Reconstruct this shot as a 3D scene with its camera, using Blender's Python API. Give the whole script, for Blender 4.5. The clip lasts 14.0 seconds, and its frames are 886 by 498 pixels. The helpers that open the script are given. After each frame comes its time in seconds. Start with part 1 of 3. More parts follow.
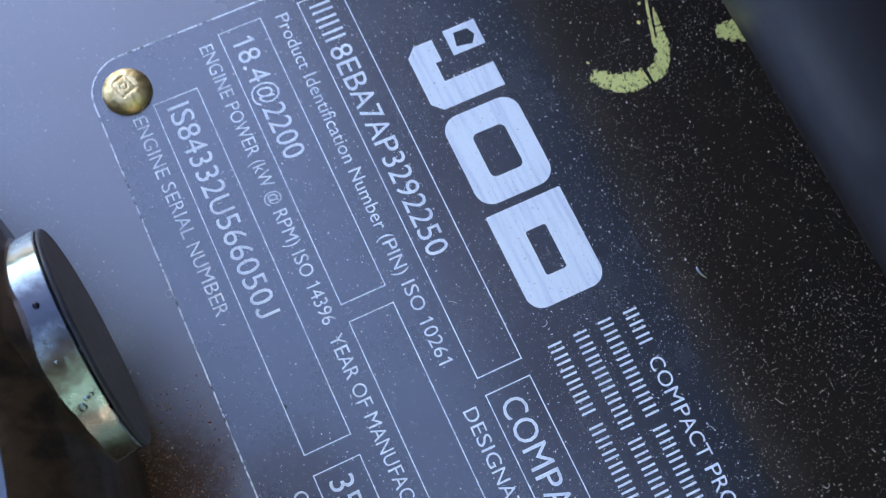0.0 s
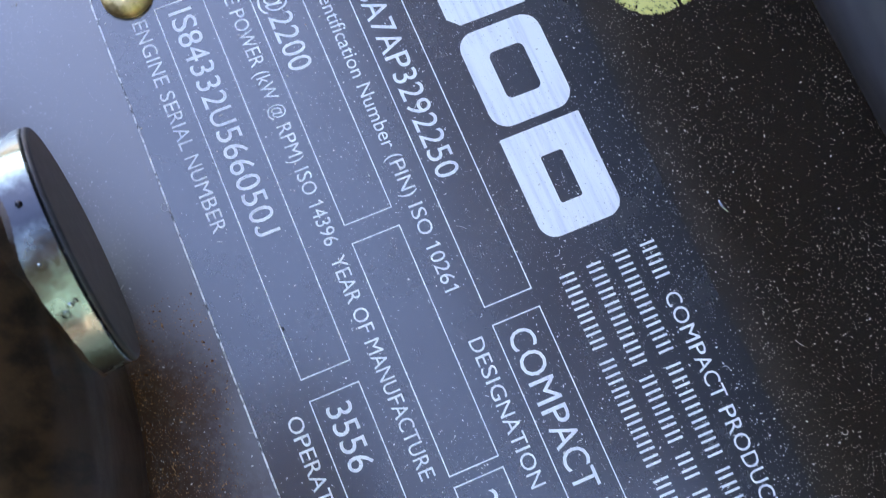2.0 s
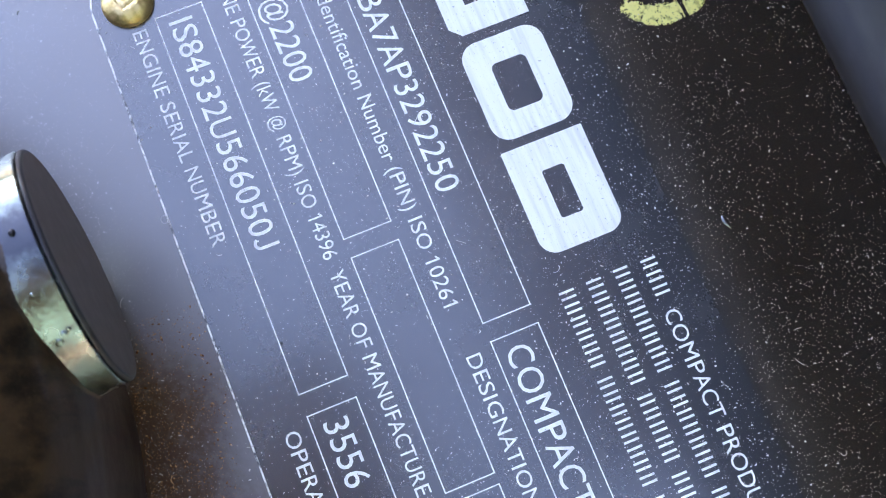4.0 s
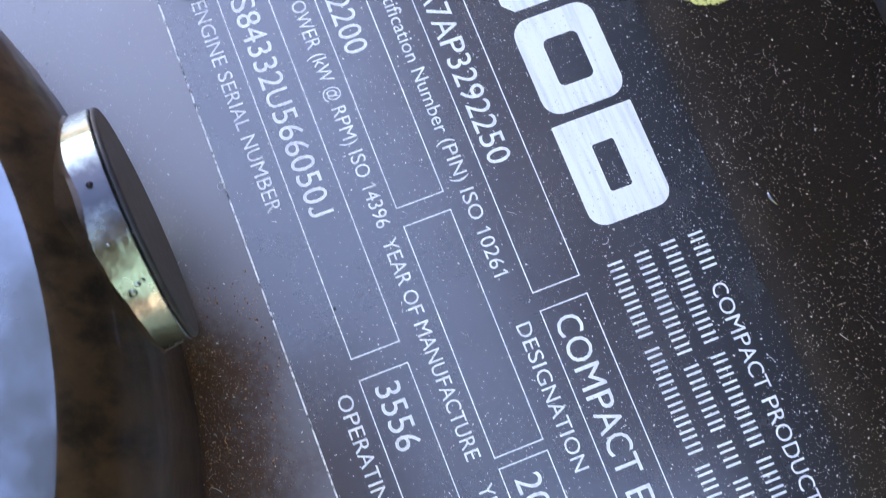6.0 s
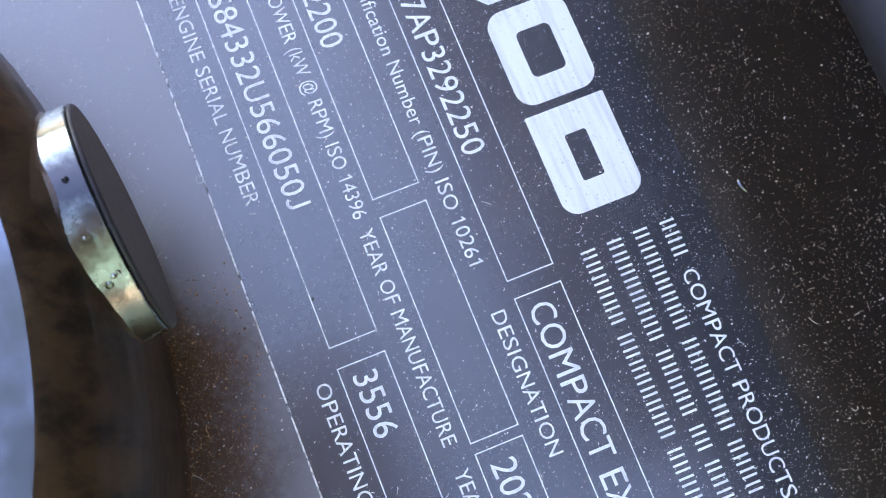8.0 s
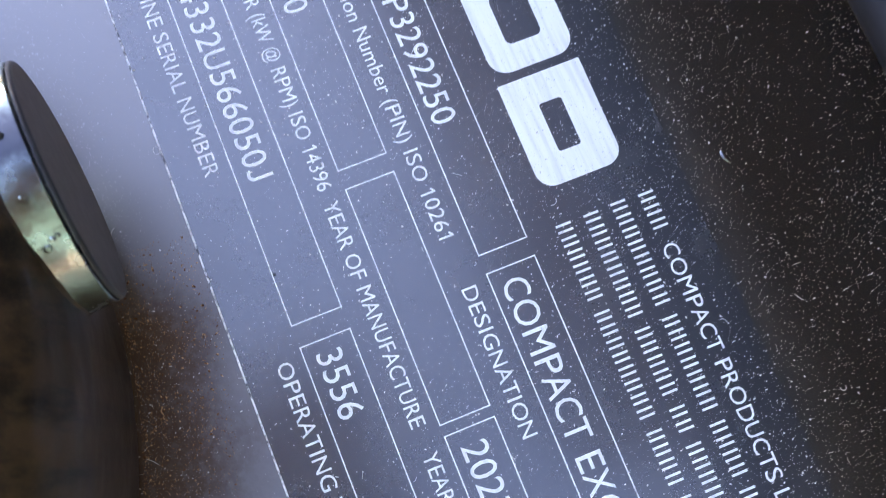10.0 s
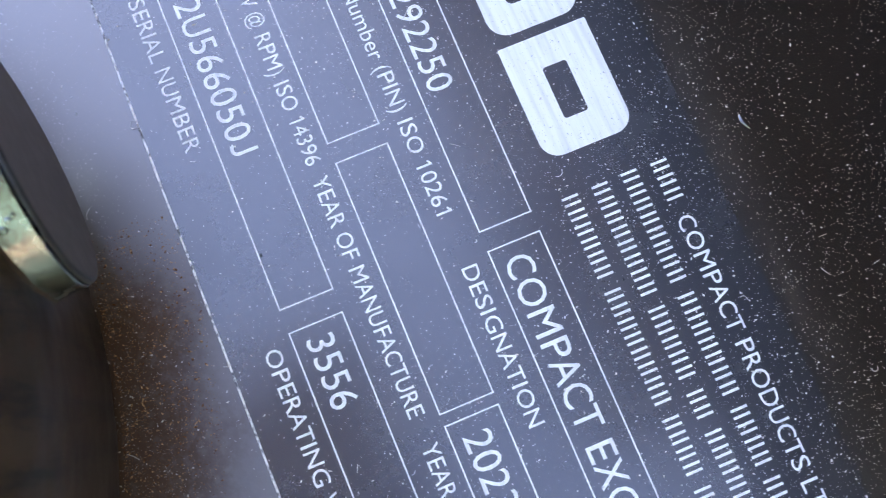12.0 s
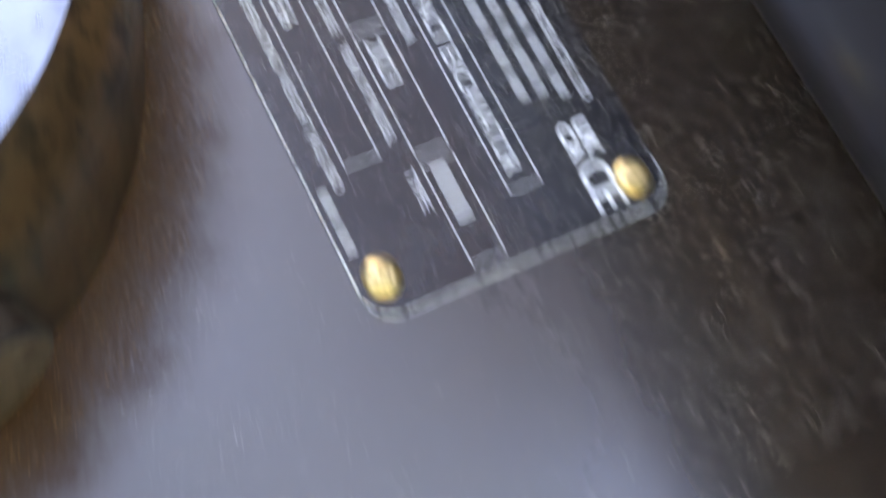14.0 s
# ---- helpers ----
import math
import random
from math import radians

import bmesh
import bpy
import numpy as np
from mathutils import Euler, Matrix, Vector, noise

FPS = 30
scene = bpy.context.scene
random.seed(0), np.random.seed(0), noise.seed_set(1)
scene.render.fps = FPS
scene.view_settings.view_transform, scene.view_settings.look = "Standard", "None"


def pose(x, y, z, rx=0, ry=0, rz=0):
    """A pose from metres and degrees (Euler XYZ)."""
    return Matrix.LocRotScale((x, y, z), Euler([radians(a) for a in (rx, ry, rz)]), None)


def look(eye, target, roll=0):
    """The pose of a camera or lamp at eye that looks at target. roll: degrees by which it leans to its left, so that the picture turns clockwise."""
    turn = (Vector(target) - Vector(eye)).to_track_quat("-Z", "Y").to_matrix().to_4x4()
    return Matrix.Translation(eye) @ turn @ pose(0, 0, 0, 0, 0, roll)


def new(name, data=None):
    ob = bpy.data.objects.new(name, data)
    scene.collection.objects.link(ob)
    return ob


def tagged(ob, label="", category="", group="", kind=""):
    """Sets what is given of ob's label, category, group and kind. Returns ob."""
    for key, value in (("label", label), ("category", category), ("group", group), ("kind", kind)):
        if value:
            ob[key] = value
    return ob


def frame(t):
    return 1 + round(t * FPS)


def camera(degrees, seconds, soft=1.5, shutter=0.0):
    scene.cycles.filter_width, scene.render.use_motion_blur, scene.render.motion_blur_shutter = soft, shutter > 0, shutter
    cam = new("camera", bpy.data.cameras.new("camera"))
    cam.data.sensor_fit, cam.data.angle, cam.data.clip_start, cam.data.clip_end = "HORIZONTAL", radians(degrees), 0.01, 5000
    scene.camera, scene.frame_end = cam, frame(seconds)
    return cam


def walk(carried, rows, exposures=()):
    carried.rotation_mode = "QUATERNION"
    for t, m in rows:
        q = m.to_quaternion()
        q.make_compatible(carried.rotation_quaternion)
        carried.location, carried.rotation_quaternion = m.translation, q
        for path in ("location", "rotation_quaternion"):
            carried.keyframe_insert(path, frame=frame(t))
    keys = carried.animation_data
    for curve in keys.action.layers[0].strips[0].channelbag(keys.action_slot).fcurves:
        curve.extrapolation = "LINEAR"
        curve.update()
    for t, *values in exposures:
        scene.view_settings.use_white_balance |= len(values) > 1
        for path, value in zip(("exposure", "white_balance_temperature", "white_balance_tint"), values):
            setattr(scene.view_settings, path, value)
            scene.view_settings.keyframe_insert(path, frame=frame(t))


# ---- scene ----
import functools

cam = camera(44.0, 14.0, soft=0.65, shutter=0.8)
cam.data.dof.use_dof, cam.data.dof.focus_distance, cam.data.dof.aperture_fstop = True, 0.139, 40.0
MM = 0.001
# seconds, eye in millimetres from the plate's printed origin, turn in degrees
ROWS = [
    (0.0, 75.53, 5.97, 148.39, 16.156, -1.995, 64.814),
    (0.5, 74.47, 8.52, 145.99, 15.065, -1.517, 64.905),
    (1.0, 73.64, 8.86, 144.80, 14.107, -1.203, 65.381),
    (1.5, 73.89, 8.02, 141.60, 12.630, -1.361, 66.267),
    (2.0, 77.45, 5.25, 140.32, 13.658, -2.151, 66.934),
    (2.2, 77.89, 6.14, 141.62, 13.326, -2.458, 66.969),
    (4.3, 72.03, 10.49, 141.46, 11.736, -1.030, 67.756),
    (4.5, 74.01, 8.65, 142.28, 12.861, -0.845, 67.725),
    (5.0, 74.20, 4.95, 142.95, 13.540, -1.689, 68.038),
    (5.5, 73.54, 5.11, 142.81, 12.302, -1.182, 68.431),
    (6.0, 74.76, 2.57, 142.76, 12.005, -1.241, 68.683),
    (6.5, 80.39, 3.70, 141.89, 13.466, -0.485, 69.227),
    (7.0, 80.11, 3.43, 142.06, 13.403, -1.591, 69.003),
    (7.5, 76.20, 4.88, 144.72, 11.617, -1.441, 68.829),
    (7.7, 76.21, 4.91, 145.27, 11.501, -1.294, 68.374),
    (9.8, 81.36, 6.72, 139.69, 12.597, -1.272, 67.514),
    (10.0, 81.07, 6.86, 137.64, 12.204, -1.536, 67.908),
    (10.5, 81.10, 6.20, 134.96, 11.695, -1.237, 67.764),
    (11.0, 80.23, 6.34, 131.71, 11.138, -0.852, 67.632),
    (11.5, 82.06, 7.06, 128.82, 11.969, -0.180, 67.521),
    (12.0, 80.57, 10.01, 128.24, 11.145, -0.391, 67.250),
    (12.5, 81.44, 10.51, 128.42, 10.998, -0.666, 67.187),
    (13.0, 90.41, 1.36, 140.23, 12.562, -2.085, 67.853),
    (13.2, 99.27, -3.69, 143.28, 15.058, -1.974, 68.036),
    (13.4, 109.41, -13.26, 150.59, 16.733, -3.748, 67.591),
    (13.5, 118.21, -20.78, 153.83, 18.441, -5.520, 67.560),
    (13.6, 127.36, -28.45, 155.48, 19.582, -6.798, 67.139),
    (13.7, 136.92, -35.86, 158.39, 20.581, -7.833, 65.973),
    (13.8, 147.03, -42.63, 163.81, 21.525, -9.344, 64.496),
    (14.0, 164.58, -53.40, 173.65, 20.968, -11.518, 62.693),
]
EXPOSURES = [(0.0, 2.55, 7450, 25), (1.0, 2.60, 7600, 25), (2.0, 2.86, 8000, 26), (4.5, 3.18, 8650, 28), (7.5, 3.10, 8700, 29), (10.0, 3.15, 8550, 30), (12.5, 3.19, 8700, 29), (13.0, 3.30, 9300, 28), (13.6, 3.43, 9850, 27), (14.0, 3.50, 10200, 27)]
walk(cam, [(t, pose(x * MM, y * MM, z * MM, rx, ry, rz)) for t, x, y, z, rx, ry, rz in ROWS], EXPOSURES)

# ---- daylight ----
SUN_ELEVATION, SUN_FROM = radians(31), Vector((-0.95, 0.31, 0.0)).normalized()
world = bpy.data.worlds.new("daylight")
scene.world = world
world.use_nodes = True
wn = world.node_tree.nodes
wn.clear()
sky = wn.new("ShaderNodeTexSky")
sky.sky_type, sky.sun_disc = "NISHITA", False
sky.sun_elevation, sky.sun_rotation = SUN_ELEVATION, math.atan2(SUN_FROM.x, SUN_FROM.y)
sky.dust_density, sky.ozone_density = 0.3, 4.0
bg, wout = wn.new("ShaderNodeBackground"), wn.new("ShaderNodeOutputWorld")
bg.inputs["Strength"].default_value = 0.15
world.node_tree.links.new(sky.outputs[0], bg.inputs[0])
world.node_tree.links.new(bg.outputs[0], wout.inputs[0])

sun = new("sun", bpy.data.lights.new("sun", "SUN"))
sun.data.energy, sun.data.angle, sun.data.color = 3.5, radians(0.6), (1.0, 0.92, 0.80)
sun.matrix_world = look((0, 0, 3), Vector((0, 0, 3)) - (SUN_FROM * math.cos(SUN_ELEVATION) + Vector((0, 0, math.sin(SUN_ELEVATION)))))


# ---- materials ----
class Mat:
    """A node material with a Principled shader and short ways to wire it."""

    def __init__(self, name, rough=0.5, metal=0.0, spec=0.5, coat=0.0, coat_rough=0.1):
        self.m = bpy.data.materials.new(name)
        self.m.use_nodes = True
        self.t = self.m.node_tree
        self.p = self.t.nodes["Principled BSDF"]
        self.p.inputs["Roughness"].default_value = rough
        self.p.inputs["Metallic"].default_value = metal
        self.p.inputs["Specular IOR Level"].default_value = spec
        self.p.inputs["Coat Weight"].default_value = coat
        self.p.inputs["Coat Roughness"].default_value = coat_rough
        self.p.inputs["Coat IOR"].default_value = 1.7
        self.co = self.t.nodes.new("ShaderNodeTexCoord").outputs["Object"]

    def put(self, socket, value):
        s = self.p.inputs[socket] if isinstance(socket, str) else socket
        if hasattr(value, "is_linked"):
            self.t.links.new(value, s)
        else:
            s.default_value = value

    def stretch(self, sx, sy, sz, turn=0.0):
        n = self.t.nodes.new("ShaderNodeMapping")
        n.inputs["Scale"].default_value = (sx, sy, sz)
        n.inputs["Rotation"].default_value = (0, 0, radians(turn))
        self.t.links.new(self.co, n.inputs[0])
        return n.outputs[0]

    def noise(self, scale, detail=4.0, rough=0.55, co=None):
        n = self.t.nodes.new("ShaderNodeTexNoise")
        n.inputs["Scale"].default_value, n.inputs["Detail"].default_value, n.inputs["Roughness"].default_value = scale, detail, rough
        self.t.links.new(co or self.co, n.inputs["Vector"])
        return n.outputs[0]

    def cells(self, scale):
        n = self.t.nodes.new("ShaderNodeTexVoronoi")
        n.inputs["Scale"].default_value = scale
        self.t.links.new(self.co, n.inputs["Vector"])
        return n.outputs[0]

    def ramp(self, value, low, high, a=0.0, b=1.0):
        n = self.t.nodes.new("ShaderNodeMapRange")
        n.interpolation_type = "SMOOTHSTEP"
        for key, v in zip(("From Min", "From Max", "To Min", "To Max"), (low, high, a, b)):
            n.inputs[key].default_value = v
        self.t.links.new(value, n.inputs["Value"])
        return n.outputs[0]

    def times(self, a, b, op="MULTIPLY"):
        n = self.t.nodes.new("ShaderNodeMath")
        n.operation = op
        self.put(n.inputs[0], a), self.put(n.inputs[1], b)
        return n.outputs[0]

    def mix(self, factor, a, b):
        n = self.t.nodes.new("ShaderNodeMix")
        n.data_type = "RGBA"
        self.put(n.inputs[0], factor)
        for s, v in ((n.inputs[6], a), (n.inputs[7], b)):
            self.put(s, v if hasattr(v, "is_linked") else (*v, 1.0))
        return n.outputs[2]

    def bump(self, height, strength, distance):
        n = self.t.nodes.new("ShaderNodeBump")
        n.inputs["Strength"].default_value, n.inputs["Distance"].default_value = strength, distance
        self.t.links.new(height, n.inputs["Height"])
        self.put("Normal", n.outputs[0])


def dusty_paint(name, base, dust, rough, spec, coat, amount, orange_peel=0.2, ior=1.5, coat_rough=0.22, mottle=0.0, smear=None, grime_reflect=None, runs=0.0, dull=0.0, stain=(0.10, 0.066, 0.045)):
    """Dark gloss paint under a thin film of dust, with fine specks and broad smears."""
    a = Mat(name, rough=rough, spec=spec, coat=coat, coat_rough=coat_rough)
    a.put("IOR", ior)
    film = a.ramp(a.noise(38, 4, 0.5), 0.30, 0.75, 0.6, 1.0)
    fine = a.ramp(a.noise(4200, 3, 0.7), 0.48, 0.76)
    specks = a.ramp(a.cells(1500), 0.2, 0.06)
    cover = a.times(a.times(film, a.times(a.times(fine, 0.55), a.times(specks, 0.5), "ADD")), amount)
    tone = a.mix(a.noise(60, 4), base, tuple(1.7 * c for c in base))
    if mottle:
        cloud = a.times(a.ramp(a.noise(24, 6, 0.62), 0.46, 0.74), mottle)
        tone = a.mix(cloud, tone, stain)
    if runs:
        streaks = a.times(a.ramp(a.noise(1.0, 5, 0.62, a.stretch(260, 260, 26)), 0.42, 0.68), runs)
        tone = a.mix(streaks, tone, (0.010, 0.007, 0.005))
    if smear:
        middle, half = smear
        split = a.t.nodes.new("ShaderNodeSeparateXYZ")
        a.t.links.new(a.co, split.inputs[0])
        off = a.times(a.times(split.outputs[1], middle, "SUBTRACT"), a.times(a.times(a.noise(30, 3), 0.5, "SUBTRACT"), half * 1.5), "ADD")
        band = a.ramp(a.times(off, 0.0, "ABSOLUTE"), half, half * 0.2)
        streaky = a.ramp(a.noise(1.0, 4, 0.6, a.stretch(40, 320, 40)), 0.42, 0.68)
        cover = a.times(cover, a.times(a.times(band, streaky), 0.09), "ADD")
    if grime_reflect:
        # brown dirt by the boss, painted wider in place of the barrel's dark reflection
        gap = a.t.nodes.new("ShaderNodeVectorMath")
        gap.operation = "DISTANCE"
        a.t.links.new(a.co, gap.inputs[0])
        gap.inputs[1].default_value = grime_reflect[0]
        across = a.t.nodes.new("ShaderNodeSeparateXYZ")
        a.t.links.new(a.co, across.inputs[0])
        far = a.times(gap.outputs["Value"], a.times(a.times(a.noise(70, 4), 0.5, "SUBTRACT"), 0.012), "ADD")
        far = a.times(far, a.times(a.times(a.times(across.outputs[0], 0.04, "SUBTRACT"), 0.0, "MAXIMUM"), 0.09), "SUBTRACT")
        foul_reflect = a.times(a.ramp(far, grime_reflect[1] + 0.019, grime_reflect[1] - 0.001), a.ramp(a.noise(900, 4, 0.7), 0.3, 0.62, 0.72, 1.0))
        foul_reflect = a.times(foul_reflect, a.ramp(across.outputs[0], 0.038, 0.053))
        tone = a.mix(foul_reflect, tone, (0.082, 0.034, 0.015))
        a.put("Coat Weight", a.ramp(foul_reflect, 0.0, 1.0, coat, coat * 0.2))
        a.put("Specular IOR Level", a.ramp(foul_reflect, 0.0, 1.0, spec, 0.1))
    a.put("Base Color", a.mix(cover, tone, dust))
    gloss = a.times(a.ramp(a.noise(70, 5, 0.65), 0.3, 0.75, rough * 0.85, rough * 1.15), a.times(cover, 0.4), "ADD")
    shine = a.ramp(a.noise(45, 5, 0.65), 0.3, 0.75, coat_rough * 0.75, coat_rough * 1.3)
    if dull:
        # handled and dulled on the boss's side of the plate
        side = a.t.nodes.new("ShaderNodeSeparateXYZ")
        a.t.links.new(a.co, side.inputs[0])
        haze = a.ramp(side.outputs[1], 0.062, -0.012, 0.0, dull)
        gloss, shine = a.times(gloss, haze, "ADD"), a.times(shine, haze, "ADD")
    a.put("Roughness", gloss)
    a.put("Coat Roughness", shine)
    a.bump(a.times(a.noise(420, 2, 0.5), a.times(a.noise(3200, 3, 0.6), 0.35), "ADD"), orange_peel, 0.0001)
    return a.m


PANEL = dusty_paint("panel_paint", (0.023, 0.013, 0.008), (0.42, 0.27, 0.16), 0.21, 1.0, 1.0, 0.11, ior=1.78, coat_rough=0.155, smear=(0.0575, 0.0035), grime_reflect=((0.0431, -0.0998, -0.0008), 0.080), dull=0.19)
TUBE = dusty_paint("tube_paint", (0.007, 0.006, 0.007), (0.20, 0.17, 0.15), 0.33, 0.3, 0.2, 0.05, coat_rough=0.2)
BOSS = dusty_paint("boss_paint", (0.046, 0.026, 0.014), (0.33, 0.21, 0.12), 0.40, 0.3, 0.30, 0.20, orange_peel=0.7, coat_rough=0.10, mottle=0.9, runs=0.9, stain=(0.135, 0.070, 0.034))
BODY = dusty_paint("body_paint", (0.060, 0.036, 0.026), (0.24, 0.16, 0.11), 0.45, 0.4, 0.0, 0.15)
PLATE = dusty_paint("plate_lacquer", (0.015, 0.014, 0.017), (0.32, 0.28, 0.26), 0.26, 1.0, 1.0, 0.12, 0.08, ior=1.58, coat_rough=0.16, mottle=0.3)

a = Mat("boss_top_metal", rough=0.12, metal=1.0)
a.put("Base Color", a.mix(a.ramp(a.noise(60, 5), 0.46, 0.70), (0.25, 0.285, 0.33), (0.13, 0.135, 0.13)))
a.put("Roughness", a.ramp(a.noise(90, 5, 0.7), 0.4, 0.75, 0.10, 0.38))
a.bump(a.noise(75, 4, 0.55), 0.10, 0.0012)
BOSS_TOP = a.m

# worn bare metal, with the sky's glint on the edge painted in white
a = Mat("bare_edge_glint", rough=0.5)
a.put("Base Color", a.mix(a.ramp(a.noise(700, 5, 0.75), 0.40, 0.52), (0.10, 0.10, 0.105), (0.93, 0.93, 0.94)))
BARE_GLINT = a.m

a = Mat("white_print", rough=0.45, spec=0.4)
streak = a.ramp(a.noise(1.0, 3, 0.6, a.stretch(60, 900, 60)), 0.42, 0.7)
worn = a.ramp(a.noise(2600, 2, 0.6), 0.66, 0.76)
a.put("Base Color", a.mix(worn, a.mix(streak, (0.90, 0.90, 0.91), (0.74, 0.74, 0.80)), (0.30, 0.30, 0.34)))
WHITE = a.m

a = Mat("dark_print", rough=0.4)
a.put("Base Color", a.mix(a.noise(1200), (0.02, 0.02, 0.025), (0.05, 0.05, 0.055)))
DARK = a.m

a = Mat("brass", rough=0.46, metal=1.0)
a.put("Base Color", a.mix(a.ramp(a.noise(700, 4), 0.4, 0.7), (0.95, 0.69, 0.34), (0.62, 0.40, 0.15)))
a.bump(a.noise(1400, 3), 0.4, 0.00006)
BRASS = a.m

a = Mat("yellow_paint_pen", rough=0.55)
a.put("Base Color", a.mix(a.ramp(a.noise(900, 4, 0.7), 0.52, 0.66), (0.90, 0.79, 0.27), (0.48, 0.41, 0.12)))
a.bump(a.noise(1500, 3), 0.5, 0.0001)
YELLOW = a.m

a = Mat("dull_rubber", rough=0.8, spec=0.25)
a.put("Base Color", a.mix(a.noise(500, 4), (0.17, 0.145, 0.15), (0.24, 0.21, 0.215)))
RUBBER = a.m

a = Mat("polished_steel", rough=0.14, metal=1.0)
cut = a.t.nodes.new("ShaderNodeSeparateXYZ")
a.t.links.new(a.co, cut.inputs[0])
# darker, duller strip with a wandering edge along the plug's crown
wander = a.times(a.times(cut.outputs[0], 0.0011, "ADD"), a.times(a.times(a.noise(260, 4, 0.65), 0.5, "SUBTRACT"), 0.0055), "ADD")
dull_band = a.times(a.ramp(a.times(wander, 0.0, "ABSOLUTE"), 0.0052, 0.0014), a.ramp(cut.outputs[2], 0.0, 0.004))
worn = a.mix(a.ramp(a.noise(170, 5, 0.65), 0.5, 0.72), (0.44, 0.53, 0.51), (0.14, 0.13, 0.11))
a.put("Base Color", a.mix(dull_band, worn, (0.085, 0.090, 0.105)))
a.put("Roughness", a.times(a.ramp(a.noise(300, 4), 0.4, 0.7, 0.16, 0.34), a.times(dull_band, 0.16), "ADD"))
a.bump(a.noise(380, 4, 0.6), 0.30, 0.0003)
STEEL = a.m

a = Mat("rusty_steel", rough=0.5, metal=0.7)
a.put("Base Color", a.mix(a.ramp(a.noise(260, 5, 0.7), 0.42, 0.66), (0.17, 0.13, 0.095), (0.075, 0.045, 0.028)))
a.bump(a.noise(600, 4, 0.6), 0.4, 0.0002)
RUSTY = a.m

a = Mat("dust_grain", rough=0.9, spec=0.2)
a.put("Base Color", a.mix(a.noise(260, 2), (0.80, 0.78, 0.77), (0.50, 0.44, 0.40)))
DUST = a.m

a = Mat("rust_dirt", rough=0.95, spec=0.1)
a.put("Base Color", a.mix(a.ramp(a.noise(2600, 3), 0.42, 0.68), (0.13, 0.05, 0.02), (0.72, 0.42, 0.23)))
DIRT = a.m

a = Mat("soil", rough=0.95, spec=0.1)
a.put("Base Color", a.mix(a.noise(3, 6, 0.65), (0.25, 0.195, 0.15), (0.40, 0.33, 0.26)))
a.bump(a.noise(20, 5), 0.6, 0.03)
SOIL = a.m

a = Mat("far_foliage", rough=0.9, spec=0.1)
a.put("Base Color", a.mix(a.noise(1.4, 6, 0.7), (0.06, 0.12, 0.115), (0.24, 0.40, 0.37)))
FOLIAGE = a.m


# ---- building helpers (millimetres in, metres out) ----
def mesh_object(name, bm, material, smooth=False):
    for v in bm.verts:
        v.co *= MM
    bmesh.ops.recalc_face_normals(bm, faces=bm.faces)
    me = bpy.data.meshes.new(name)
    bm.to_mesh(me)
    bm.free()
    if smooth:
        for p in me.polygons:
            p.use_smooth = True
        me.set_sharp_from_angle(angle=radians(32))
    me.materials.append(material)
    return new(name, me)


def part(name, bm, material, parent, label="", smooth=False):
    ob = mesh_object(name, bm, material, smooth)
    ob.parent = parent
    return tagged(ob, label) if label else ob


def base(name, x, y, z, label, category, group="", kind=""):
    ob = new(name)
    ob.empty_display_size = 0.01
    ob.location = (x * MM, y * MM, z * MM)
    return tagged(ob, label, category, group, kind)


def box(x0, x1, y0, y1, z0, z1, bevel=0.0, segments=2):
    bm = bmesh.new()
    bmesh.ops.create_cube(bm, size=1.0, matrix=Matrix.LocRotScale(((x0 + x1) / 2, (y0 + y1) / 2, (z0 + z1) / 2), None, (x1 - x0, y1 - y0, z1 - z0)))
    if bevel:
        bmesh.ops.bevel(bm, geom=bm.edges[:], offset=bevel, segments=segments, affect="EDGES", profile=0.5)
    return bm


def rounded(x0, x1, y0, y1, r, n=8):
    """The corner-rounded outline of a rectangle, anticlockwise; r is one radius or four."""
    r = (r,) * 4 if isinstance(r, (int, float)) else r
    out = []
    for k, (cx, cy, q) in enumerate(((x1 - r[0], y1 - r[0], 0), (x0 + r[1], y1 - r[1], 90), (x0 + r[2], y0 + r[2], 180), (x1 - r[3], y0 + r[3], 270))):
        for i in range(n):
            a = radians(q + 90 * i / (n - 1))
            out.append((cx + r[k] * math.cos(a), cy + r[k] * math.sin(a)))
    return out


def slab(bm, outline, z0, z1, inset=0.0):
    """A prism over an outline, its top edge drawn in a little."""
    cx, cy = sum(p[0] for p in outline) / len(outline), sum(p[1] for p in outline) / len(outline)
    rings = []
    for z, d in ((z0, 0.0), (z1 - inset, 0.0), (z1, inset)) if inset else ((z0, 0.0), (z1, 0.0)):
        rings.append([bm.verts.new((x - d * math.copysign(1, x - cx), y - d * math.copysign(1, y - cy), z)) for x, y in outline])
    n = len(outline)
    for a, b in zip(rings, rings[1:]):
        for i in range(n):
            bm.faces.new((a[i], a[(i + 1) % n], b[(i + 1) % n], b[i]))
    bm.faces.new(rings[-1])
    bm.faces.new(rings[0][::-1])
    return bm


def ring(bm, outer, inner, z0, z1):
    """A flat frame between two outlines of as many points."""
    v = [[bm.verts.new((x, y, z)) for x, y in line] for z in (z0, z1) for line in (outer, inner)]
    n = len(outer)
    for a, b in ((v[0], v[2]), (v[1], v[3]), (v[2], v[3]), (v[0], v[1])):
        for i in range(n):
            bm.faces.new((a[i], a[(i + 1) % n], b[(i + 1) % n], b[i]))
    return bm


